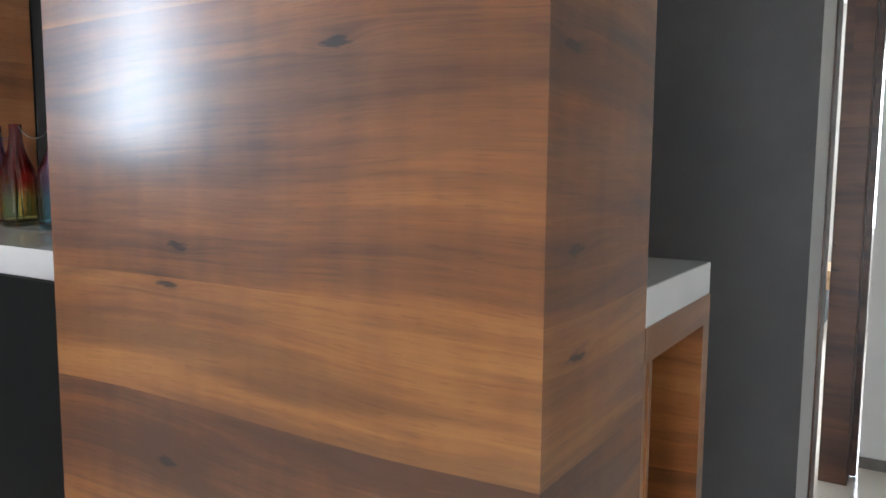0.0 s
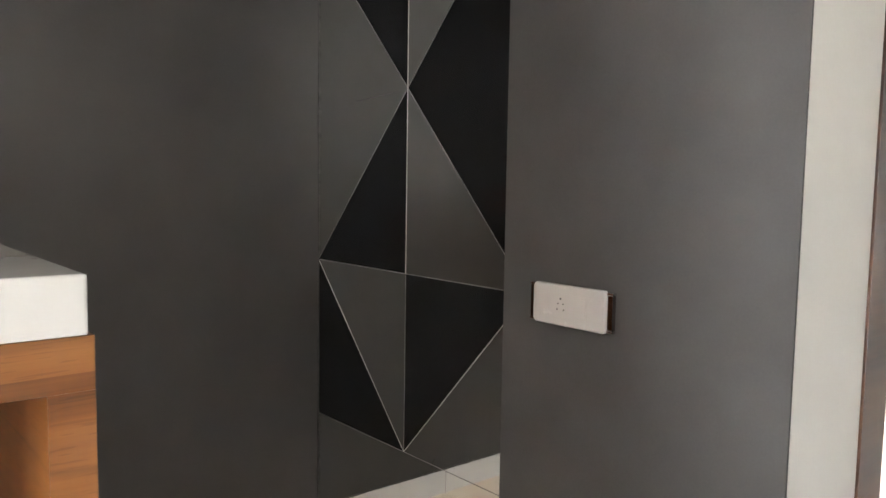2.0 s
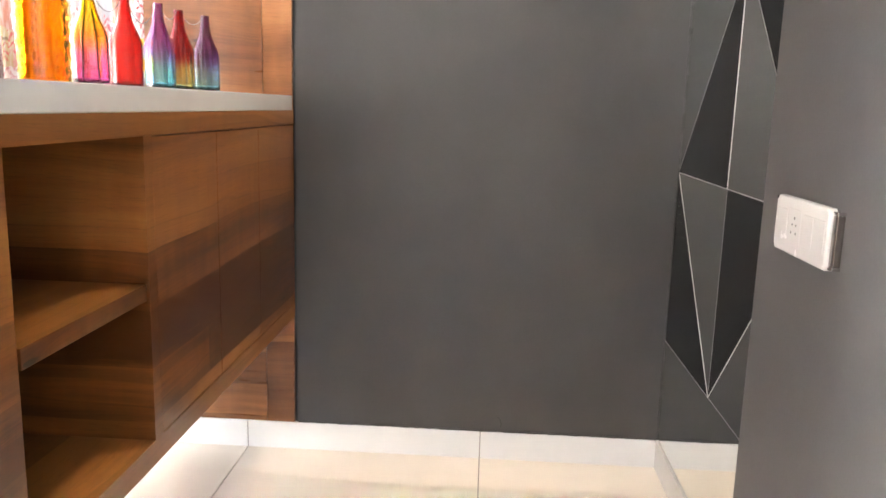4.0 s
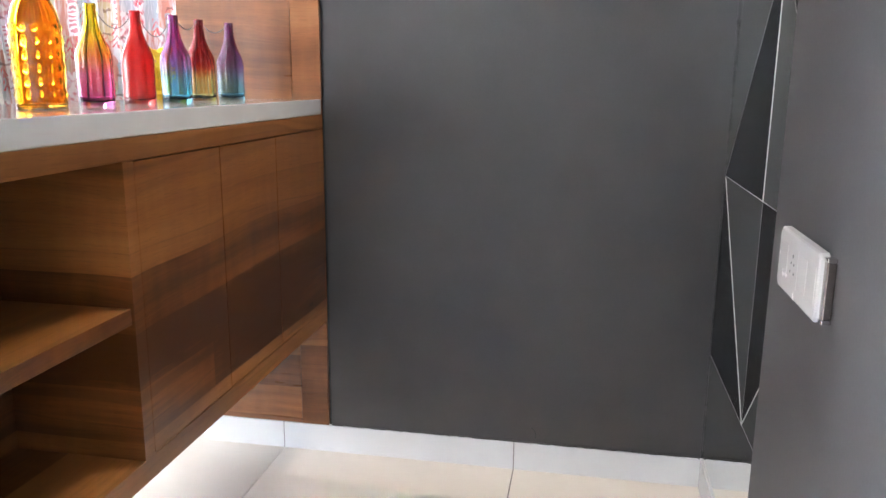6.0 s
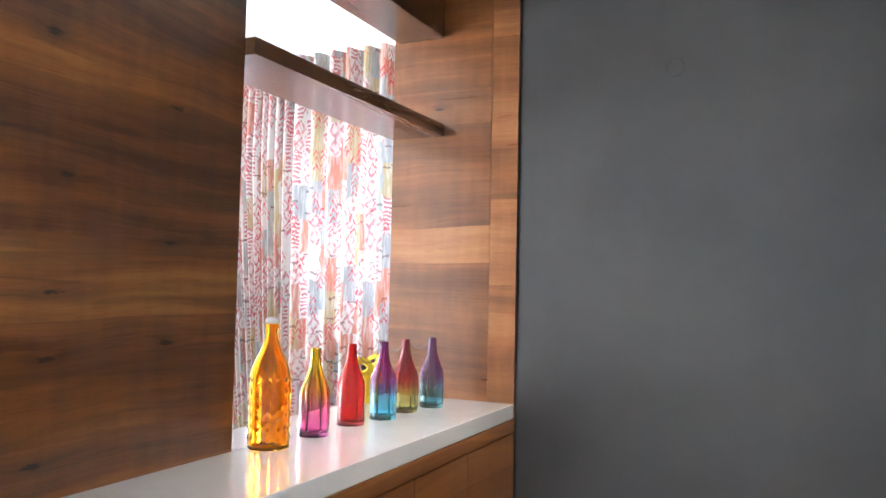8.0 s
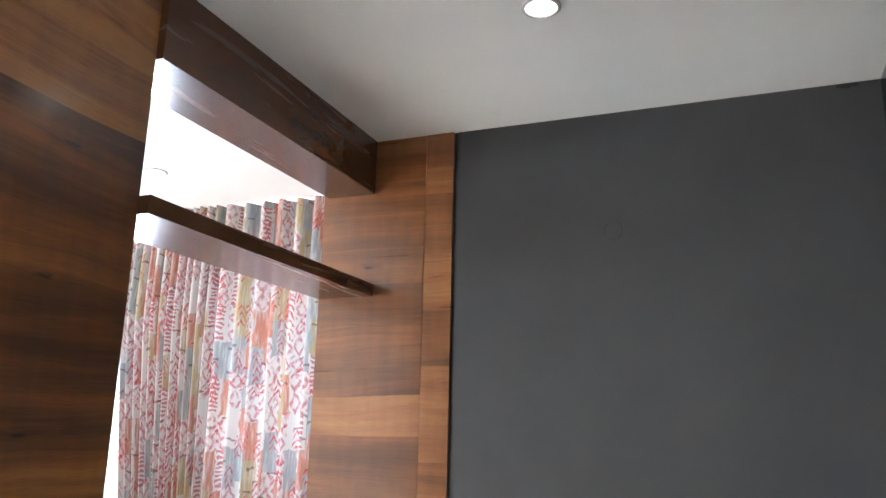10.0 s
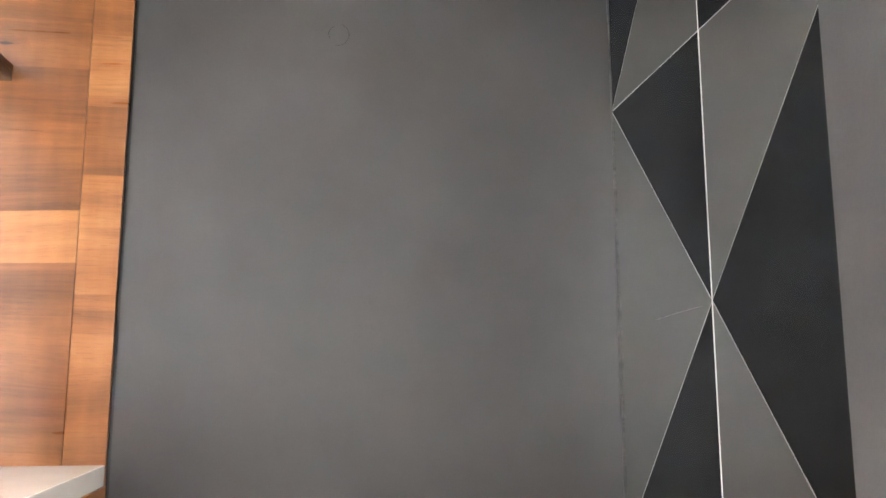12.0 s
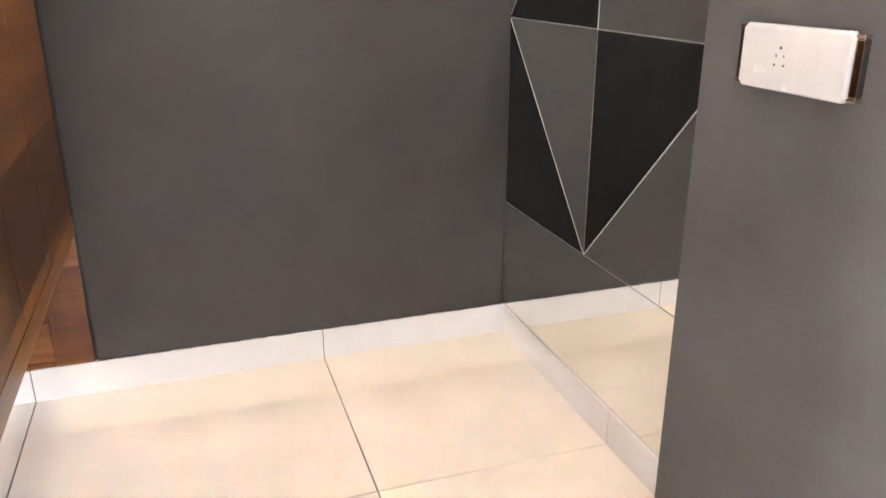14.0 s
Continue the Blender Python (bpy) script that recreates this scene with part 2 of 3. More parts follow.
def tube(points, r, sides=6):
    bm = bmesh.new()
    rings = []
    pts = [Vector(p) for p in points]
    for i, p in enumerate(pts):
        d = (pts[min(i + 1, len(pts) - 1)] - pts[max(i - 1, 0)]).normalized()
        a = d.orthogonal().normalized()
        b = d.cross(a)
        rings.append([bm.verts.new(p + r * (math.cos(2 * math.pi * k / sides) * a + math.sin(2 * math.pi * k / sides) * b)) for k in range(sides)])
    for r0, r1 in zip(rings, rings[1:]):
        # match the start of the next ring to avoid twists
        off = min(range(sides), key=lambda o: (r1[o].co - r0[0].co).length)
        for k in range(sides):
            bm.faces.new((r0[k], r0[(k + 1) % sides], r1[(k + 1 + off) % sides], r1[(k + off) % sides]))
    bm.faces.new(rings[0])
    bm.faces.new(rings[-1])
    return bm


def structure(ob, label, category):
    return tagged(ob, label, category, "", "structure")


def wall_with_opening(name, lo, hi, axis, o0, o1, z0, z1, material, label):
    """A wall along an axis (0: x, 1: y) with one opening through it."""
    bm = bmesh.new()
    def seg(a, b, c, d):
        if b - a < 1e-4 or d - c < 1e-4:
            return
        l, h = list(lo), list(hi)
        l[axis], h[axis], l[2], h[2] = a, b, c, d
        cube_into(bm, l, h)
    seg(lo[axis], o0, lo[2], hi[2])
    seg(o1, hi[axis], lo[2], hi[2])
    seg(o0, o1, lo[2], z0)
    seg(o0, o1, z1, hi[2])
    return structure(part(name, bm, material), label, "wall")


H = 2.63            # ceiling
XU = -1.236         # front of the base unit
XB, XA = -1.535, -1.81   # faces of the partition panel
YE, YO = -1.737, -1.031  # its ends
ZC = 1.197           # counter top

# ---- structure ----
floor = structure(block("floor", (-6.0, -5.5, -0.15), (4.7, 0.75, -0.008), GROUT), "cream glossy vitrified tile floor with thin grout", "floor")
structure(block("ceiling", (-6.2, -5.7, H), (4.9, 0.95, H + 0.15), CEILING), "off-white painted flat ceiling", "ceiling")
wall_n = structure(block("wall_north", (-1.71, 0.004, 0), (0.203, 0.75, H), WHITE_PAINT), "white plastered wall behind the grey cladding", "wall")
structure(block("wall_cladding_grey", (XU + 0.009, -0.004, 0.096), (-0.006, 0.004, H), GREY), "matte dark grey laminate wall cladding", "wall panel")
structure(block("wall_cladding_wood", (-1.71, -0.010, 0.098), (-1.332, 0.004, H), WOOD_JAMB), "walnut laminate wall cladding beside the counter", "wall panel")
structure(block("wall_cladding_strip", (-1.330, -0.012, 0.098), (XU, 0.004, H), WOOD_STRIP), "narrow walnut laminate edge strip", "wall panel")
structure(block("trim", (XU + 0.0003, -0.0015, 0.097), (XU + 0.0088, 0.0035, H), BLACK_PLASTIC), "black shadow gap beside the wooden strip", "trim")
wall_with_opening("wall_window", (-6.0, 0.6, 0), (-1.71, 0.75, H), 0, -3.35, -1.78, 0.85, 2.26, WHITE_PAINT, "white painted wall with a curtained window")
structure(block("wall_east", (0.004, -1.02, 0), (0.203, 0.004, H), WHITE_PAINT), "wall behind the mirror panels", "wall")
structure(block("wall_pillar", (-0.088, -1.73, 0), (0.318, -1.02, H), WHITE_PAINT), "white painted wall end with door reveal", "wall")
structure(block("wall_cladding_pillar", (-0.094, -1.7312, 0), (-0.088, -1.018, H), GREY_PAINT), "matte dark grey painted wall face", "wall panel")
wall_with_opening("wall_east_south", (-0.088, -5.5, 0), (0.318, -1.73, H), 1, -2.75, -1.73, 0, 2.15, WHITE_PAINT, "white painted wall with a doorway")
# unseen wall; its opening is added and placed to light the door reveal
wall_with_opening("wall_south", (-6.0, -5.65, 0), (4.7, -5.5, H), 0, -2.3, -0.6, 0.1, 2.3, WHITE_PAINT, "white painted wall with a balcony opening")
# opening out of view, assumed here to let sun and west lamp in
wall_with_opening("wall_west", (-6.15, -5.5, 0), (-6.0, 0.75, H), 1, -3.9, -1.6, 0.02, 2.3, WHITE_PAINT, "white painted wall with a balcony door opening")
# far opening is made up to hold the east lamp
wall_with_opening("wall_far_east", (4.7, -5.5, 0), (4.85, 0.75, H), 1, -3.4, -1.4, 0.8, 2.3, WHITE_PAINT, "white painted far wall with an opening added for light")
structure(block("wall_room_north", (0.204, 0.4, 0), (4.7, 0.55, H), WHITE_PAINT), "white painted wall of the next room", "wall")
structure(block("wall_partition", (XA, YE, 0), (XB, YO, H), WOOD), "thick walnut laminate partition panel with horizontal grain", "partition")
structure(block("ceiling_beam", (-1.69, YO, 2.444), (-1.515, -0.012, H), WOOD_DARK), "dark walnut beam under the ceiling", "beam")
structure(block("wall_low", (-1.72, YO, 0.22), (-1.685, 0.0, 1.15), DARK_PANEL), "black panelled low wall under the counter", "wall")
shelf_board = tagged(block("wall_shelf", (-1.71, YO, 2.096), (-1.508, -0.012, 2.136), WOOD_DARK, bevel=0.001), "dark walnut wall shelf across the opening", "shelf")
block("edge_band", (-1.5078, YO, 2.0958), (-1.5065, -0.0125, 2.1362), WOOD_DARK, shelf_board, "dark walnut edge banding")


# ---- base unit and counter ----
bm = bmesh.new()
cube_into(bm, (XB, YE, ZC - 0.047), (XU, -0.012, ZC), 0.0025)
cube_into(bm, (-1.705, YO, ZC - 0.047), (XB + 0.0005, -0.012, ZC - 0.0002))
tagged(part("countertop", bm, QUARTZ), "thick white polished quartz countertop on the wooden base unit", "countertop")


def base_cabinet():
    cab = tagged(new("base_cabinet"), "floating walnut laminate base cabinet with open niches and flush doors", "cabinet")
    z0, z1 = 0.473, ZC - 0.047
    xf, xb = XU + 0.004, XB + 0.003
    part_list = [
        ("bottom_panel", (xb, YE, z0), (xf, -0.012, z0 + 0.047)),
        ("top_panel", (xb, YE, z1 - 0.042), (xf, -0.012, z1)),
        ("back_panel", (xb, YE + 0.002, z0 + 0.0472), (xb + 0.016, -0.014, z1 - 0.0422)),
        ("end_stile", (xb + 0.0165, YE, z0 + 0.0472), (xb + 0.028, YE + 0.24, z1 - 0.0422)),
        ("front_stile", (xf - 0.034, YE, z0 + 0.0472), (xf, -1.51, z1 - 0.0422)),
        ("divider", (xb + 0.0285, -1.512, z0 + 0.0472), (xf - 0.0342, -1.494, z1 - 0.0422)),
        ("side_panel", (xb + 0.0165, -1.098, z0 + 0.0472), (xf, -1.064, z1 - 0.0422)),
        ("end_panel", (xb + 0.0165, -0.035, z0 + 0.0472), (xf - 0.022, -0.014, z1 - 0.0422)),
    ]
    for name, lo, hi in part_list:
        block(name, lo, hi, WOOD_CAB, cab)
    block("shelf", (xb + 0.0165, -1.4935, 0.800), (xf - 0.006, -1.0985, 0.832), WOOD_CAB, cab, bevel=0.0012)
    ys = [-1.0625, -0.717, -0.392, -0.0135]
    for a, b in zip(ys, ys[1:]):
        block("door", (xf - 0.019, a + 0.0015, z0 + 0.049), (xf - 0.001, b - 0.0015, z1 - 0.044), WOOD_CAB, cab)
    return cab


base_cabinet()


# ---- mirror wall: bevelled triangles of mirror and black glass ----
def glass_piece(name, pts, material, parent, gap=0.0014, front=-0.007, back=0.003):
    """A flat glass piece with a joint left round it; pts are (distance from the corner, height)."""
    c = Vector((sum(p[0] for p in pts) / len(pts), sum(p[1] for p in pts) / len(pts)))
    area = sum(a[0] * b[1] - b[0] * a[1] for a, b in zip(pts, pts[1:] + pts[:1]))
    if area < 0:
        pts = pts[::-1]

    def inset(d):
        out = []
        k = len(pts)
        for i in range(k):
            p0, p1, p2 = Vector(pts[i - 1]), Vector(pts[i]), Vector(pts[(i + 1) % k])
            e1, e2 = (p1 - p0).normalized(), (p2 - p1).normalized()
            n1, n2 = Vector((-e1.y, e1.x)), Vector((-e2.y, e2.x))
            m = n1 + n2
            out.append(p1 + m * (d / (1 + n1.dot(n2))))
        return out

    bm = bmesh.new()
    rings = []
    for d, x in ((gap, back), (gap, front)):
        rings.append([bm.verts.new((x, -p.x, p.y)) for p in inset(d)])
    k = len(pts)
    for r0, r1 in zip(rings, rings[1:]):
        for i in range(k):
            bm.faces.new((r0[i], r0[(i + 1) % k], r1[(i + 1) % k], r1[i]))
    bm.faces.new(rings[-1])
    return part(name, bm, material, parent)


U = 0.508
ZR = (0.098, 0.442, 0.992, 1.543, 2.089, H - 0.002)
mirror_wall = tagged(new("mirror_panel"), "wall panel of mirror and black glass triangles", "mirror")
block("backing", (-0.0066, -1.017, 0.0975), (0.003, -0.003, H - 0.002), EDGE_GREY, mirror_wall, "light grey joint sealant")
for pts in ([(0, ZR[4]), (U, ZR[4]), (U, ZR[5])], [(2 * U, ZR[4]), (2 * U, ZR[5]), (U, ZR[5])],
            [(0, ZR[4]), (U, ZR[3]), (0, ZR[2])], [(U, ZR[4]), (2 * U, ZR[4]), (U, ZR[3])],
            [(U, ZR[3]), (U, ZR[2]), (2 * U, ZR[2])], [(0, ZR[2]), (U, ZR[2]), (U, ZR[1])],
            [(2 * U, ZR[2]), (2 * U, ZR[1]), (U, ZR[1])], [(0, ZR[0]), (2 * U, ZR[0]), (2 * U, ZR[1]), (0, ZR[1])]):
    glass_piece("mirror_pane", pts, MIRROR, mirror_wall)
for pts in ([(0, ZR[4]), (0, ZR[5]), (U, ZR[5])], [(U, ZR[4]), (2 * U, ZR[4]), (U, ZR[5])],
            [(0, ZR[4]), (U, ZR[4]), (U, ZR[3])], [(2 * U, ZR[4]), (2 * U, ZR[2]), (U, ZR[3])],
            [(0, ZR[2]), (U, ZR[3]), (U, ZR[2])], [(0, ZR[2]), (0, ZR[1]), (U, ZR[1])],
            [(U, ZR[2]), (2 * U, ZR[2]), (U, ZR[1])]):
    glass_piece("black_glass_pane", pts, BLACK_GLASS, mirror_wall)


EDGE_WHITE = plain("bright_bevelled_edge", (0.50, 0.485, 0.46), 0.3, 0.0, 0.05, 30.0, 0.0)
for a, b in (((U, ZR[2]), (U, ZR[5])), ((0.002, ZR[2]), (U, ZR[1])), ((U, ZR[1]), (2 * U - 0.002, ZR[2]))):
    part("edge_strip", tube([(-0.0068, -a[0], a[1]), (-0.0068, -b[0], b[1])], 0.0015, 6), EDGE_WHITE, mirror_wall, "bright polished edge")
# hair-thin dark line across one mirror pane
part("dark_line", tube([(-0.0072, -0.235, 1.522), (-0.0072, -0.34, 1.530), (-0.0072, -0.465, 1.536)], 0.0007, 4), BLACK_PLASTIC, mirror_wall, "thin dark line on the mirror")

# ragged sealant in the corner beside the mirrors
bm = bmesh.new()
rng = random.Random(11)
z = 0.12
while z < H - 0.08:
    h = rng.uniform(0.02, 0.14)
    w = rng.uniform(0.0012, 0.0042)
    cube_into(bm, (-0.0095 - w, -0.0062 - w * 0.5, z), (-0.0072, -0.0042, z + h), w * 0.25)
    z += h + rng.choice((0.0, 0.0, 0.0, 0.01))
structure(part("trim", bm, plain("grey_corner_sealant", (0.05, 0.048, 0.045), 0.6, 0.0, 0.3, 60.0, 0.1)), "uneven grey sealant in the wall corner", "trim")

# dark open joint low in the corner, ragged filler on the skirting's top edge, a smear by the ceiling
structure(block("trim", (-0.0112, -0.0068, 0.10), (-0.0072, -0.0043, 0.41), BLACK_PLASTIC), "dark open joint low in the corner", "trim")
bm = bmesh.new()
x = -1.225
while x < -0.016:
    w = rng.uniform(0.006, 0.03)
    cube_into(bm, (x, -0.0045 - rng.uniform(0.001, 0.0075), 0.0966), (min(x + w, -0.014), -0.0042, 0.0985 + rng.uniform(0.0, 0.004)))
    x += w
structure(part("trim", bm, GREY), "ragged grey filler along the top of the skirting", "trim")
bm = bmesh.new()
for k in range(6):
    a = -0.115 + 0.009 * k
    cube_into(bm, (a, -0.0075, H - 0.010 - rng.uniform(0.0, 0.007)), (a + 0.0095, -0.0042, H - 0.0015), 0.001)
structure(part("trim", bm, BLACK_PLASTIC), "small dark smear of filler below the ceiling", "trim")

# faint scuffs on the grey cladding
SCUFF = plain("scuff", (0.028, 0.027, 0.027), 0.6, 0.0, 0.3, 80.0, 0.0)
for cx, cz, r, a0, a1 in ((-0.735, 2.262, 0.03, -100, 75), (-0.735, 2.262, 0.022, 110, 220), (-0.56, 0.125, 0.03, -20, 60)):
    pts = [(cx + r * math.cos(radians(a0 + (a1 - a0) * i / 12)), -0.0041, cz + r * math.sin(radians(a0 + (a1 - a0) * i / 12))) for i in range(13)]
    structure(part("trim", tube(pts, 0.0019, 4), SCUFF), "faint curved scuff mark on the grey cladding", "scuff")


# ---- socket plate on the grey wall end ----
def socket_plate():
    x = -0.094
    y0, y1, z0, z1 = -1.352, -1.122, 0.954, 1.046
    ob = tagged(new("switch_board"), "white modular switch board with socket and chrome ends on grey wall", "switch")
    block("back_box", (x - 0.006, y0 + 0.004, z0 + 0.006), (x, y1 - 0.004, z1 - 0.006), BLACK_PLASTIC, ob, "dark back box")
    for a, b in ((y0 - 0.002, y0 + 0.012), (y1 - 0.012, y1 + 0.002)):
        cap = block("end_cap", (x - 0.012, a, z0 + 0.009), (x - 0.0005, b, z1 - 0.009), BRONZE_CHROME, ob, "dark chrome end cap", 0.0015)
        for c, d in ((z0 + 0.003, z0 + 0.0088), (z1 - 0.0088, z1 - 0.003)):
            block("clip", (x - 0.013, a - 0.001, c), (x - 0.0005, b + 0.001, d), CHROME, cap, "bright chrome clip", 0.0015)
    # cover: a slab with cut corners and a rounded front
    bm = bmesh.new()
    cut, rings = 0.007, []
    for ex, grow in ((x - 0.005, 0.0), (x - 0.014, 0.0), (x - 0.0165, -0.0012), (x - 0.0175, -0.0035)):
        a, b, c, d = y0 + 0.0125 - grow, y1 - 0.010 + grow, z0 - grow, z1 + grow
        ring = [(a + cut, c), (b - cut, c), (b, c + cut), (b, d - cut), (b - cut, d), (a + cut, d), (a, d - cut), (a, c + cut)]
        rings.append([bm.verts.new((ex, q, w)) for q, w in ring])
    for r0, r1 in zip(rings, rings[1:]):
        for i in range(8):
            bm.faces.new((r0[i], r0[(i + 1) % 8], r1[(i + 1) % 8], r1[i]))
    bm.faces.new(rings[0])
    bm.faces.new(rings[-1])
    part("cover_plate", bm, SWITCH_WHITE, ob, "glossy white cover plate")
    for a, b in ((-1.186, -1.143), (-1.330, -1.290), (-1.288, -1.250)):
        bm = bmesh.new()
        cube_into(bm, (x - 0.0182, a, z0 + 0.022), (x - 0.0165, b, z1 - 0.020), 0.001)
        part("rocker", bm, SWITCH_WHITE, ob)
    yc, zc = -1.216, (z0 + z1) / 2 + 0.001
    block("socket_face", (x - 0.0178, yc - 0.026, z0 + 0.016), (x - 0.0165, yc + 0.026, z1 - 0.016), SWITCH_WHITE, ob, "", 0.0008)
    for dy, dz, r in ((0, 0.014, 0.0026), (0.0075, 0.003, 0.0018), (-0.0075, 0.003, 0.0018), (0.0095, -0.010, 0.0021), (-0.0095, -0.010, 0.0021)):
        bm = bmesh.new()
        bmesh.ops.create_cone(bm, cap_ends=True, segments=12, radius1=r, radius2=r, depth=0.0016,
                              matrix=Matrix.Translation((x - 0.0176, yc + dy, zc + dz)) @ Euler((0, radians(90), 0)).to_matrix().to_4x4())
        part("pin_hole", bm, PIN_GREY, ob, "dark pin hole")
    return ob


socket_plate()


# ---- bottles ----
def glass(name, stops, rough=0.03, trans=1.0, ior=1.45):
    n = Nodes(name)
    c = n.add("ShaderNodeTexCoord")
    s = n.add("ShaderNodeSeparateXYZ")
    n.link(c.outputs["Object"], s.inputs[0])
    wob = n.noise(n.coords((1, 1, 0.6)), 40.0, 2)
    z = n.math("ADD", s.outputs[2], n.math("MULTIPLY", n.math("SUBTRACT", wob, 0.5), 0.03))
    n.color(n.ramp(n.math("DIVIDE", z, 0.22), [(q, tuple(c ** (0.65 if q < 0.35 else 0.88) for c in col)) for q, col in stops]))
    n.val("Roughness", rough)
    n.val("Transmission Weight", trans)
    n.val("IOR", ior)
    return n.mat


def lathe(profile, segments=28, ripple=None, caps=True):
    bm = bmesh.new()
    rings = []
    for r, z in profile:
        ring = []
        for i in range(segments):
            a = 2 * math.pi * i / segments
            rr = r * (1 + (ripple(a, z, r) if ripple else 0.0))
            ring.append(bm.verts.new((rr * math.cos(a), rr * math.sin(a), z)))
        rings.append(ring)
    for r0, r1 in zip(rings, rings[1:]):
        for i in range(segments):
            j = (i + 1) % segments
            bm.faces.new((r0[i], r0[j], r1[j], r1[i]))
    if caps:
        bm.faces.new(rings[0][::-1])
        bm.faces.new(rings[-1])
    return bm


WIRE = plain("dark_wire", (0.06, 0.05, 0.05), 0.5, 0.0, 0.0, 5.0, 0.0)


def smooth_profile(ctrl, steps=5):
    out = []
    k = len(ctrl)
    for i in range(k - 1):
        p0, p1, p2, p3 = (Vector(ctrl[max(0, min(k - 1, j))]) for j in (i - 1, i, i + 1, i + 2))
        for s in range(steps):
            t = s / steps
            out.append(tuple(0.5 * ((2 * p1) + (p2 - p0) * t + (2 * p0 - 5 * p1 + 4 * p2 - p3) * t * t + (3 * p1 - p0 - 3 * p2 + p3) * t ** 3)))
    out.append(tuple(ctrl[-1]))
    return out


def shell(outer, wall=0.003, foot=0.006):
    """Closes an outer profile with an inner wall and a thick foot."""
    inner = [(max(r - wall, 0.002), max(z, foot)) for r, z in outer if z > foot]
    return [(0.001, outer[0][1])] + outer + inner[::-1] + [(0.001, foot)]


SMALL = [(0.034, 0.0), (0.0375, 0.004), (0.0375, 0.05), (0.0375, 0.098), (0.034, 0.120), (0.0235, 0.146), (0.0160, 0.170), (0.0120, 0.203), (0.0128, 0.207), (0.0126, 0.217)]
TALL = [(0.043, 0.0), (0.0475, 0.006), (0.0465, 0.05), (0.0475, 0.10), (0.0465, 0.15), (0.0462, 0.166), (0.039, 0.192), (0.026, 0.220), (0.0180, 0.243), (0.0145, 0.268), (0.0165, 0.272), (0.0160, 0.284)]


def flutes(a, z, r):
    if z > 0.150 or z < 0.006 or r < 0.019:
        return 0.0
    k = min(1.0, (0.150 - z) / 0.04, (z - 0.006) / 0.01)
    return 0.045 * k * math.cos(9 * a + 14.0 * z)


def embossed(a, z, r):
    if z > 0.166 or z < 0.012 or r < 0.0445:
        return 0.0
    square = max(0.0, math.cos(13 * a)) ** 0.7 * max(0.0, math.cos(2 * math.pi * z / 0.026)) ** 0.7
    return 0.075 * square + 0.012 * math.cos(2 * math.pi * z / 0.068)


def bottle(label, mat, x, y, ripple, turn=0.0, wires=2):
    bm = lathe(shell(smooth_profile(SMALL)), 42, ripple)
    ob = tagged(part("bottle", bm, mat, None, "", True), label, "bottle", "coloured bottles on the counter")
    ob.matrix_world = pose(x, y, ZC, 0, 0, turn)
    for k in range(wires):
        a = radians(29 + 180 * k - turn) + 0.25 * k
        pts = []
        for i in range(15):
            z = 0.010 + 0.203 * i / 14
            r = 0.017 if z < 0.105 else 0.017 - 0.010 * min(1.0, (z - 0.105) / 0.06)
            pts.append((r * math.cos(a + 0.3 * math.sin(14 * z)), r * math.sin(a + 0.3 * math.sin(14 * z)), z))
        part("light_wire", tube(pts, 0.0015, 5), WIRE, ob, "thin dark wire", True)
    return ob


ORANGE = glass("orange_glass", [(0.0, (1.0, 0.36, 0.008)), (0.34, (1.0, 0.38, 0.009)), (0.4, (1.0, 0.47, 0.03)), (1.0, (1.0, 0.50, 0.035))], ior=1.36)
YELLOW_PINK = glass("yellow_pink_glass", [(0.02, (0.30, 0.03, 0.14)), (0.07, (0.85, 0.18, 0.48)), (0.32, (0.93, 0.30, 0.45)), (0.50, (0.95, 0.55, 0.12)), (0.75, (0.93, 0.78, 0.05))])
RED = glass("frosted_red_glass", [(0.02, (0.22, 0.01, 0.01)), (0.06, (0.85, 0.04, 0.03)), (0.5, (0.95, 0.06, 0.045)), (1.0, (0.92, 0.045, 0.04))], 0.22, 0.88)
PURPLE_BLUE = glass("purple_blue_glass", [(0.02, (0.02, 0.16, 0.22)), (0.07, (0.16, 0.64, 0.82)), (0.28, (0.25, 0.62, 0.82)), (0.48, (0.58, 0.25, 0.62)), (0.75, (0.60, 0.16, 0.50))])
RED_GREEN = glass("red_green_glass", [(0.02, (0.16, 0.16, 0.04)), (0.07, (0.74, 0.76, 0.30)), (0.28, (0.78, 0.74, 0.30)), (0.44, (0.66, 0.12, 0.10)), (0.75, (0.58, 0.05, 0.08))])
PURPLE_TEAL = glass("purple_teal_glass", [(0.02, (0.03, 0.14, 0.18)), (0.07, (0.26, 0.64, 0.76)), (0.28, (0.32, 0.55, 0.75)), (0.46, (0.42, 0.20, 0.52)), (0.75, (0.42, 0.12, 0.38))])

big = tagged(part("bottle", lathe(shell(smooth_profile(TALL, 8), 0.0052, 0.006), 90, embossed), ORANGE, None, "", True),
             "tall orange embossed glass bottle with swing top", "bottle", "coloured bottles on the counter")
big.matrix_world = pose(-1.490, -0.958, ZC)
part("stopper", lathe(smooth_profile([(0.013, 0.284), (0.016, 0.287), (0.0155, 0.294), (0.009, 0.299)], 3), 20), SWITCH_WHITE, big, "white swing-top stopper", True)
for sgn in (-1, 1):
    part("bail_wire", tube([(0.019 * sgn, 0.004, 0.250), (0.023 * sgn, 0.002, 0.265), (0.021 * sgn, 0, 0.280), (0.012 * sgn, 0, 0.293)], 0.0011, 6), CHROME, big, "steel bail wire", True)
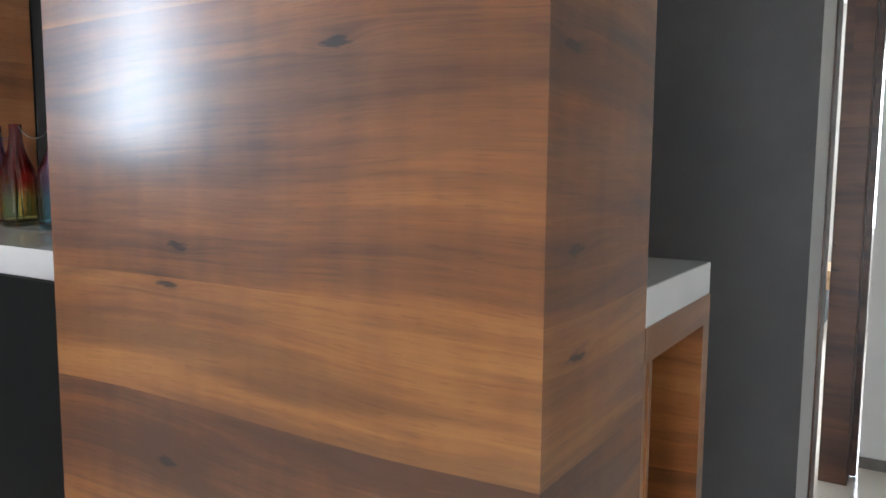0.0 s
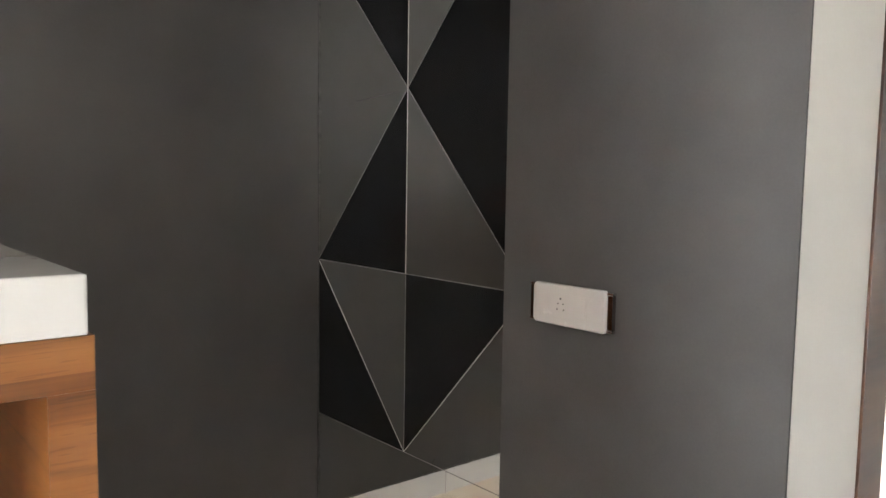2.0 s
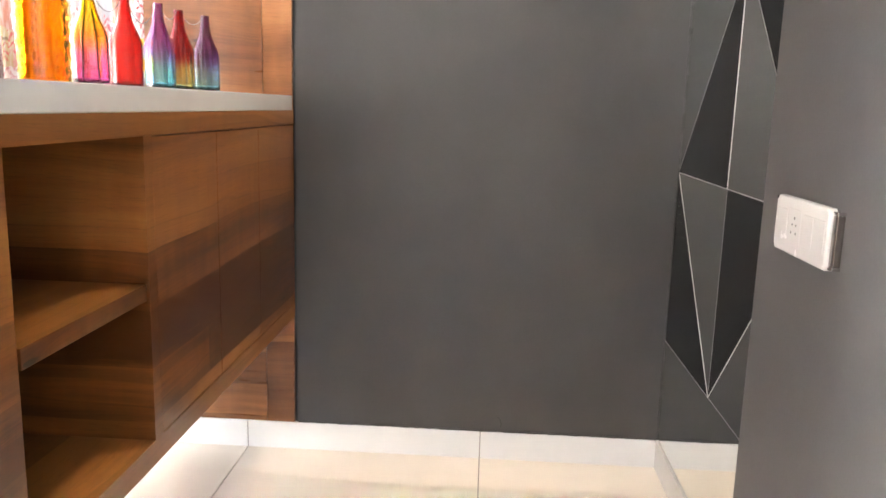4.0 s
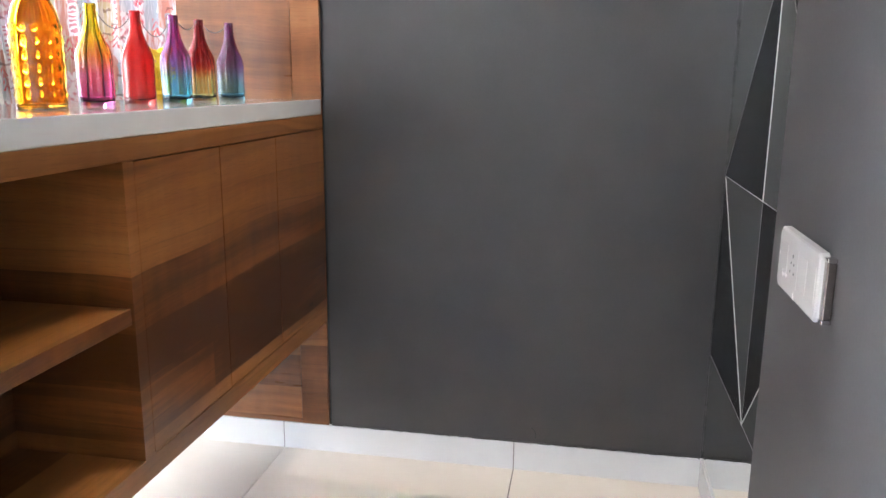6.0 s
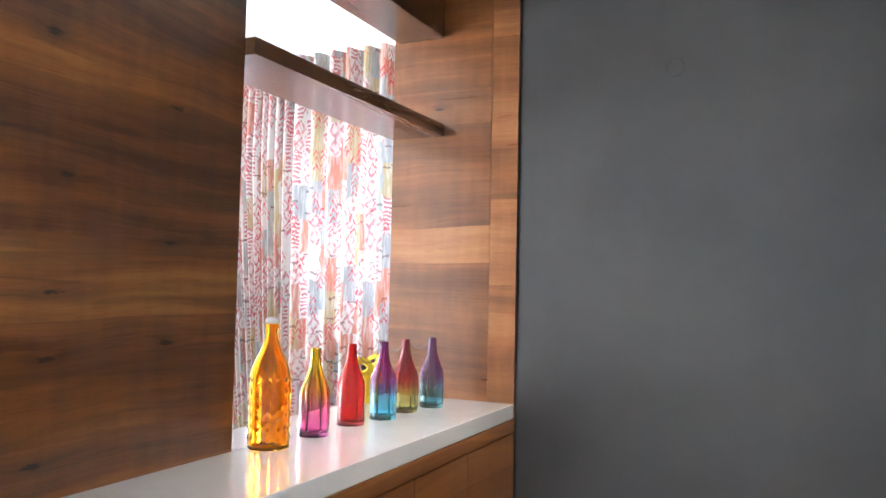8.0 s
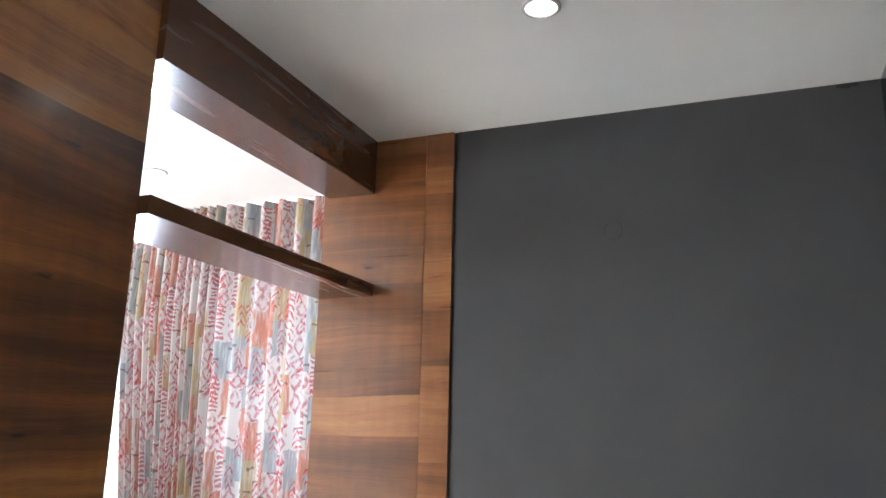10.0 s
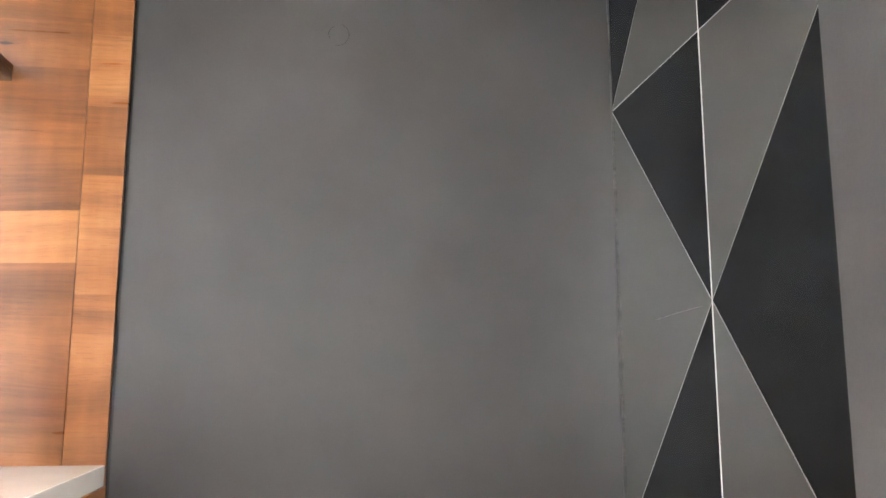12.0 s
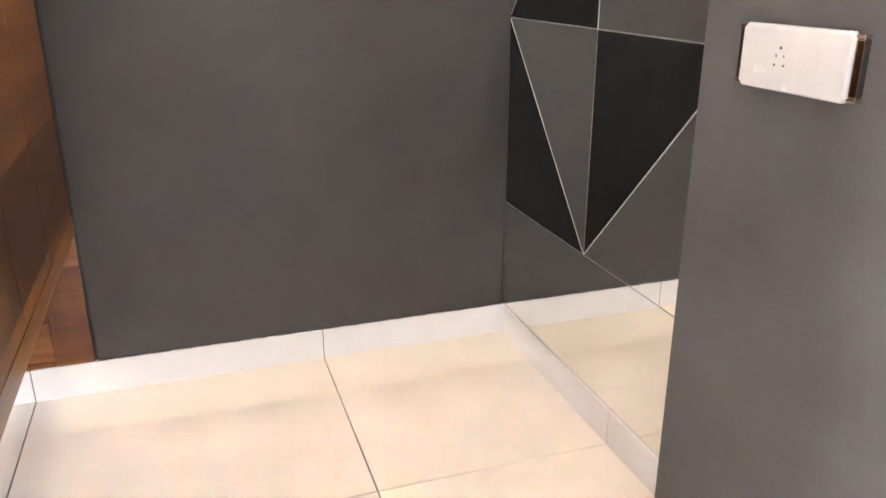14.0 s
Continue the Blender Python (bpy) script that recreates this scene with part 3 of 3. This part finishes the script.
SPOTS = [("yellow to pink fluted glass bottle with wire lights", YELLOW_PINK, -1.485, -0.785, flutes, 10, 2),
         ("frosted red glass bottle with a wire light inside", RED, -1.490, -0.605, None, 0, 1),
         ("purple to blue fluted glass bottle with wire lights", PURPLE_BLUE, -1.463, -0.476, flutes, 33, 2),
         ("red to yellow-green fluted glass bottle with wire lights", RED_GREEN, -1.467, -0.335, flutes, 70, 2),
         ("purple to teal fluted glass bottle with wire lights", PURPLE_TEAL, -1.441, -0.206, flutes, 51, 2)]
for row in SPOTS:
    bottle(*row)


def sag(a, b, drop, k=14):
    a, b = Vector(a), Vector(b)
    return [a.lerp(b, i / k) - Vector((0, 0, drop * 4 * (i / k) * (1 - i / k))) for i in range(k + 1)]


zt = ZC + 0.216
for (x0, y0), (x1, y1), drop in (((-1.485, -0.785), (-1.490, -0.605), 0.045), ((-1.490, -0.605), (-1.463, -0.476), 0.055),
                                 ((-1.463, -0.476), (-1.467, -0.335), 0.03), ((-1.467, -0.335), (-1.441, -0.206), 0.03)):
    tagged(part("string_light_wire", tube(sag((x0, y0 + 0.008, zt), (x1, y1 - 0.008, zt), drop), 0.0011, 6), WIRE, None, "", True),
           "thin dark string light wire strung between the bottle necks", "wire", "wires between the bottles")

# ---- curtain and window ----
def curtain_cloth():
    """White cotton printed with columns of blocks: ladders, lozenges, soft grey and coral patches."""
    n = Nodes("printed_curtain_cotton")
    uv = n.add("ShaderNodeUVMap")
    s = n.add("ShaderNodeSeparateXYZ")
    n.link(uv.outputs[0], s.inputs[0])
    jitter = n.math("SUBTRACT", n.noise(uv.outputs[0], 34.0, 2), 0.5)
    bend = n.math("SUBTRACT", n.noise(uv.outputs[0], 9.0, 2), 0.5)
    u = n.math("ADD", s.outputs[0], n.math("ADD", n.math("MULTIPLY", jitter, 0.022), n.math("MULTIPLY", bend, 0.05)))
    v = n.math("ADD", s.outputs[1], n.math("ADD", n.math("MULTIPLY", jitter, 0.02), n.math("MULTIPLY", bend, -0.05)))

    def cells(wide, tall, shift):
        """Two random numbers for each block, and the place inside it."""
        ui = n.math("DIVIDE", u, wide)
        colno = n.math("ADD", n.math("FLOOR", ui), shift + 0.5)
        wn = n.add("ShaderNodeTexWhiteNoise", noise_dimensions="1D")
        n.link(colno, wn.inputs["W"])
        vi = n.math("ADD", n.math("DIVIDE", v, tall), n.math("MULTIPLY", wn.outputs[0], 5.0))
        cv = n.add("ShaderNodeCombineXYZ")
        n.link(colno, cv.inputs[0])
        n.link(n.math("ADD", n.math("FLOOR", vi), 0.5), cv.inputs[1])
        wn2 = n.add("ShaderNodeTexWhiteNoise", noise_dimensions="2D")
        n.link(cv.outputs[0], wn2.inputs["Vector"])
        return wn2.outputs[0], n.math("FRACT", ui), n.math("FRACT", vi)

    def between(q, a, b):
        return n.math("MULTIPLY", n.math("GREATER_THAN", q, a), n.math("LESS_THAN", q, b))

    WHITE, RED, CORAL, GREY_BLUE, OLIVE, BROWN_INK = (0.54, 0.515, 0.49), (0.38, 0.125, 0.14), (0.41, 0.175, 0.12), (0.27, 0.285, 0.29), (0.37, 0.29, 0.15), (0.09, 0.035, 0.03)
    r, fu, fv = cells(0.075, 0.15, 0.0)
    brush = n.noise(n.coords((60.0, 9.0, 1), "UV"), 1.0, 3, 0.6)
    soft = n.ramp(brush, [(0.34, (0.25, 0.25, 0.25)), (0.54, (0.95, 0.95, 0.95))])
    base = n.mix(n.math("MULTIPLY", between(r, 0.0, 0.22), n.add_sep(soft)), WHITE, GREY_BLUE)
    base = n.mix(n.math("MULTIPLY", between(r, 0.22, 0.40), n.add_sep(soft)), base, CORAL)
    base = n.mix(n.math("MULTIPLY", between(r, 0.40, 0.49), n.add_sep(soft)), base, OLIVE)
    # lozenges, outlined twice
    half = lambda q: n.math("ABSOLUTE", n.math("SUBTRACT", q, 0.5))
    d = n.math("ADD", half(fu), half(n.math("FRACT", n.math("MULTIPLY", fv, 2.0))))
    loz = n.math("MINIMUM", n.math("MAXIMUM", n.math("MULTIPLY", n.math("SUBTRACT", n.math("FRACT", n.math("MULTIPLY", d, 1.8)), 0.42), 4.0), 0.0), 0.85)
    worn = n.ramp(n.noise(uv.outputs[0], 45.0, 3), [(0.38, (0.15, 0.15, 0.15)), (0.56, (1, 1, 1))])
    base = n.mix(n.math("MULTIPLY", n.math("MULTIPLY", loz, between(r, 0.50, 0.76)), n.add_sep(worn)), base, RED)
    # ladders: even red bars
    bars = n.math("GREATER_THAN", n.math("FRACT", n.math("MULTIPLY", fv, 8.0)), 0.5)
    ladder = n.math("MULTIPLY", n.math("MULTIPLY", bars, between(fu, 0.12, 0.74)), between(r, 0.84, 1.0))
    base = n.mix(n.math("MULTIPLY", ladder, 0.9), base, RED)
    # finer second layer: small zigzags and dark ink strokes at the block ends
    r2, gu, gv = cells(0.047, 0.093, 40.0)
    zig = n.math("GREATER_THAN", n.math("FRACT", n.math("ADD", n.math("MULTIPLY", gv, 3.0), n.math("MULTIPLY", half(gu), 2.0))), 0.62)
    base = n.mix(n.math("MULTIPLY", n.math("MULTIPLY", zig, n.math("GREATER_THAN", r2, 0.76)), n.add_sep(worn)), base, (0.42, 0.075, 0.08))
    base = n.mix(n.math("MULTIPLY", n.math("MULTIPLY", n.math("LESS_THAN", gv, 0.10), n.math("LESS_THAN", r2, 0.22)), 0.6), base, BROWN_INK)
    out = n.t.nodes["Material Output"]
    dif = n.add("ShaderNodeBsdfDiffuse")
    tra = n.add("ShaderNodeBsdfTranslucent")
    mx = n.add("ShaderNodeMixShader")
    mx.inputs[0].default_value = 0.021
    for sh in (dif, tra):
        n.link(base, sh.inputs["Color"])
    n.link(dif.outputs[0], mx.inputs[1])
    n.link(tra.outputs[0], mx.inputs[2])
    n.link(mx.outputs[0], out.inputs[0])
    return n.mat


def curtain():
    x0, x1, z0, z1, y = -3.02, -1.735, 0.06, H - 0.005, 0.475
    cols, u, prev = [], 0.0, None
    x = x0
    phase = 0.0
    rng = random.Random(4)
    while x < x1:
        dense = x < -2.50
        step = 0.0035 if dense else 0.007
        period = 0.043 if dense else 0.088
        amp = 0.062 if dense else 0.048
        phase += 2 * math.pi * step / (period * (0.85 + 0.3 * rng.random()))
        p = Vector((x, y + amp * math.sin(phase) + 0.006 * math.sin(phase * 0.37)))
        if prev is not None:
            u += (p - prev).length
        cols.append((p, u, amp, phase))
        prev = p
        x += step
    zs = [z0 + (z1 - z0) * i / 24 for i in range(25)]
    verts, faces, uvs = [], [], []
    for p, uu, amp, ph in cols:
        for z in zs:
            k = 0.65 + 0.35 * (z1 - z) / (z1 - z0)
            lean = 0.13 * max(0.0, 2.15 - z) * max(0.0, min(1.0, (-2.45 - p.x) / 0.5))
            verts.append((p.x + lean + 0.004 * math.sin(z * 3.1 + ph), y + (p.y - y) * k, z))
    m = len(zs)
    for i in range(len(cols) - 1):
        for j in range(m - 1):
            faces.append((i * m + j, (i + 1) * m + j, (i + 1) * m + j + 1, i * m + j + 1))
            uvs += [(cols[i][1], zs[j]), (cols[i + 1][1], zs[j]), (cols[i + 1][1], zs[j + 1]), (cols[i][1], zs[j + 1])]
    me = bpy.data.meshes.new("curtain")
    me.from_pydata(verts, [], faces)
    lay = me.uv_layers.new(name="UVMap")
    for i, q in enumerate(uvs):
        lay.data[i].uv = q
    me.materials.append(curtain_cloth())
    for pl in me.polygons:
        pl.use_smooth = True
    return tagged(new("curtain", me), "white curtain printed with red and grey motifs, half gathered", "curtain")


curtain()

PANE = Nodes("window_glass")
PANE.val("Base Color", (0.95, 0.97, 0.98, 1))
PANE.val("Roughness", 0.0)
PANE.val("Transmission Weight", 1.0)
PANE.val("IOR", 1.45)
PANE = PANE.mat


def window(name, lo, hi, axis, panes):
    """A white framed window filling an opening; axis: the way along the wall."""
    ob = structure(new(name), "white framed window in the wall", "window")
    other = 1 - axis

    def bar(part_name, a0, a1, z0, z1, material, d0, d1, shadow=True):
        l, h = [0, 0, z0], [0, 0, z1]
        l[axis], h[axis], l[other], h[other] = a0, a1, d0, d1
        o = block(part_name, l, h, material, ob)
        o.visible_shadow = shadow
    t = 0.045
    bar("window_sill", lo[axis], hi[axis], lo[2], lo[2] + t, WHITE_PAINT, lo[other], hi[other])
    bar("window_head", lo[axis], hi[axis], hi[2] - t, hi[2], WHITE_PAINT, lo[other], hi[other])
    w = (hi[axis] - lo[axis]) / panes
    for i in range(panes + 1):
        c = lo[axis] + i * w
        bar("window_frame", max(c - t / 2, lo[axis]), min(c + t / 2, hi[axis]), lo[2] + t, hi[2] - t, WHITE_PAINT, lo[other], hi[other])
    mid = (lo[other] + hi[other]) / 2
    for i in range(panes):
        bar("window_pane", lo[axis] + i * w + t / 2, lo[axis] + (i + 1) * w - t / 2, lo[2] + t, hi[2] - t, PANE, mid - 0.002, mid + 0.002, False)


window("window_1", (-3.35, 0.64, 0.85), (-1.78, 0.69, 2.26), 0, 3)
# assumed window, unseen, in the added west opening
window("added_window_west", (-6.09, -3.9, 0.02), (-6.05, -1.6, 2.3), 1, 2)
# made-up window round the east lamp
window("added_window_east", (4.76, -3.4, 0.8), (4.80, -1.4, 2.3), 1, 2)
# added window, out of view, fills the south light opening
window("added_window_south", (-2.3, -5.60, 0.1), (-0.6, -5.56, 2.3), 0, 2)

# ---- doorway ----
door = structure(new("door_1"), "dark stained wooden door lining in a white reveal", "door")
for y0, y1 in ((-1.736, -1.7285), (-2.7515, -2.744)):
    block("door_jamb", (0.204, y0, 0), (0.318, y1, 2.142), FRAME_BROWN, door, "", 0.001)
block("door_head", (0.204, -2.744, 2.142), (0.318, -1.736, 2.152), FRAME_BROWN, door, "", 0.001)
door = structure(new("door_2"), "dark brown wooden door standing open in the next room", "door")
block("door_jamb", (1.16, -1.775, 0), (1.27, -1.665, 2.15), FRAME_BROWN, door, "", 0.004)
block("door_leaf", (1.275, -1.800, 0.008), (1.315, -1.700, 2.12), FRAME_BROWN, door, "", 0.003)
structure(block("wall_room_stub", (1.43, -5.4, 0.001), (1.53, -1.80, H), WHITE_PAINT), "white painted wall of the next room", "wall")
structure(block("baseboard", (1.418, -5.4, 0), (1.43, -1.80, 0.05), GROUT), "dark grey baseboard", "baseboard")

# ---- the room beyond the doorway ----
OAK = wood_laminate("light_oak", (0.32, 0.20, 0.10), (0.45, 0.29, 0.15), (0.58, 0.40, 0.22), 0.4, 2.2)
SLATE = plain("slate_grey_laminate", (0.05, 0.055, 0.06), 0.45)
desk = tagged(new("low_bench"), "light oak low bench with slate grey drawer front", "bench")
block("top", (3.7, -1.45, 0.56), (4.25, 0.2, 0.60), OAK, desk, "", 0.004)
block("apron", (3.72, -1.43, 0.46), (4.2, 0.18, 0.56), OAK, desk, "", 0.003)
block("drawer_front", (3.76, -1.40, 0.20), (4.2, 0.16, 0.46), SLATE, desk, "slate grey drawer front", 0.003)
for y in (-1.36, 0.08):
    for x in (3.8, 4.12):
        block("leg", (x, y, 0), (x + 0.05, y + 0.05, 0.20), OAK, desk, "", 0.003)

# ---- recessed downlights ----
GLOW = Nodes("lamp_diffuser")
GLOW.val("Emission Color", (1.0, 0.86, 0.68, 1))
GLOW.val("Emission Strength", 1.3)
GLOW = GLOW.mat


def downlight(x, y, watts):
    ob = tagged(new("downlight"), "small round recessed ceiling downlight, switched on", "ceiling light", "recessed downlights")
    ob.location = (x, y, H)
    part("trim_ring", lathe([(0.036, -0.0005), (0.046, -0.0005), (0.046, -0.004), (0.040, -0.007), (0.036, -0.006), (0.036, -0.0005)], 32, caps=False), SWITCH_WHITE, ob, "white trim ring", True)
    part("diffuser", lathe([(0.001, -0.0035), (0.0355, -0.0035), (0.0355, -0.001), (0.001, -0.001)], 32), GLOW, ob, "glowing diffuser")
    data = bpy.data.lights.new("downlight_beam", "AREA")
    data.shape, data.size, data.energy, data.color, data.spread = "DISK", 0.07, watts, (1.0, 0.84, 0.66), radians(75)
    lo = new("downlight_beam", data)
    lo.matrix_world = pose(x, y, H - 0.012)


downlight(-0.775, -0.66, 0.37)
downlight(-2.48, 0.0, 0.08)

# ---- yellow flowers on the counter ----
PETAL = plain("yellow_petal_cloth", (0.80, 0.55, 0.02), 0.7, 0.0, 0.12, 60.0, 0.1)
BROWN = plain("brown_flower_heart", (0.10, 0.045, 0.015), 0.8, 0.0, 0.2, 90.0, 0.2)
flowers = tagged(new("artificial_flowers"), "small bunch of yellow artificial flowers behind the bottles", "flowers")


def flower(c, r, tilt, turn):
    m = Matrix.Translation(c) @ Euler((radians(tilt), 0, radians(turn))).to_matrix().to_4x4()
    bm = bmesh.new()
    for k in range(14):
        a = 2 * math.pi * k / 14
        w = r * 0.2
        pts = [(0.35 * r, -w * 0.5, 0), (0.75 * r, -w, 0.1 * r), (r, 0, 0.02 * r * (k % 3)), (0.75 * r, w, 0.1 * r), (0.35 * r, w * 0.5, 0)]
        rot = Matrix.Rotation(a, 4, "Z")
        top = [bm.verts.new(m @ rot @ Vector(p)) for p in pts]
        low = [bm.verts.new(m @ rot @ (Vector(p) - Vector((0, 0, 0.0012)))) for p in pts]
        bm.faces.new(top)
        bm.faces.new(low[::-1])
        for i in range(5):
            bm.faces.new((top[i], low[i], low[(i + 1) % 5], top[(i + 1) % 5]))
    head = part("petals", bm, PETAL, flowers)
    bm = bmesh.new()
    bmesh.ops.create_uvsphere(bm, u_segments=14, v_segments=8, radius=0.22 * r, matrix=m @ Matrix.Diagonal((1, 1, 0.45, 1)))
    part("flower_heart", bm, BROWN, head, "brown flower heart", True)


FX, FY = -1.655, -0.255
for dx, dy, dz, r, tilt, turn in ((0, 0, 0.040, 0.040, 62, 50), (-0.005, 0.055, 0.075, 0.040, 70, 20), (0.005, -0.02, 0.115, 0.042, 55, 60), (0.0, 0.045, 0.13, 0.036, 40, -10)):
    flower((FX + dx, FY + dy, ZC + dz), r, tilt, turn)
part("foot", lathe([(0.001, 0.0), (0.024, 0.0), (0.022, 0.05), (0.018, 0.10), (0.001, 0.105)], 18), PETAL, flowers).location = (FX - 0.005, FY + 0.015, ZC)

# ---- skirting tiles ----
for i, (a, b) in enumerate(((-1.683, -1.4015), (-1.3985, -0.6015), (-0.5985, -0.0125))):
    block("skirting_tile", (a, -0.0125, 0.0005), (b, 0.003, 0.0965), SKIRT, wall_n, bevel=0.0008)
for a, b in ((-1.019, -0.6915), (-0.6885, -0.002)):
    block("skirting_tile", (-0.0125, a, 0.0005), (0.003, b, 0.0965), SKIRT, wall_n, bevel=0.0008)

for x in (-1.4, -0.6):
    block("grout", (x - 0.0014, -0.011, 0.0006), (x + 0.0014, 0.003, 0.096), GROUT, wall_n)
block("grout", (-0.011, -0.6914, 0.0006), (0.003, -0.6886, 0.096), GROUT, wall_n)

# ---- floor tiles ----
bm = bmesh.new()
cube_into(bm, (0.0016, 0.0017, -0.008), (0.7984, 0.7983, 0.0), 0.0007)
tile_mesh = mesh_of("floor_tile", bm, TILE)
for i in range(-7, 7):
    for j in range(-6, 2):
        t = new("floor_tile", tile_mesh)
        t.location = (-0.6 + 0.8 * i, -0.69 + 0.8 * j, 0)
        t.parent = floor
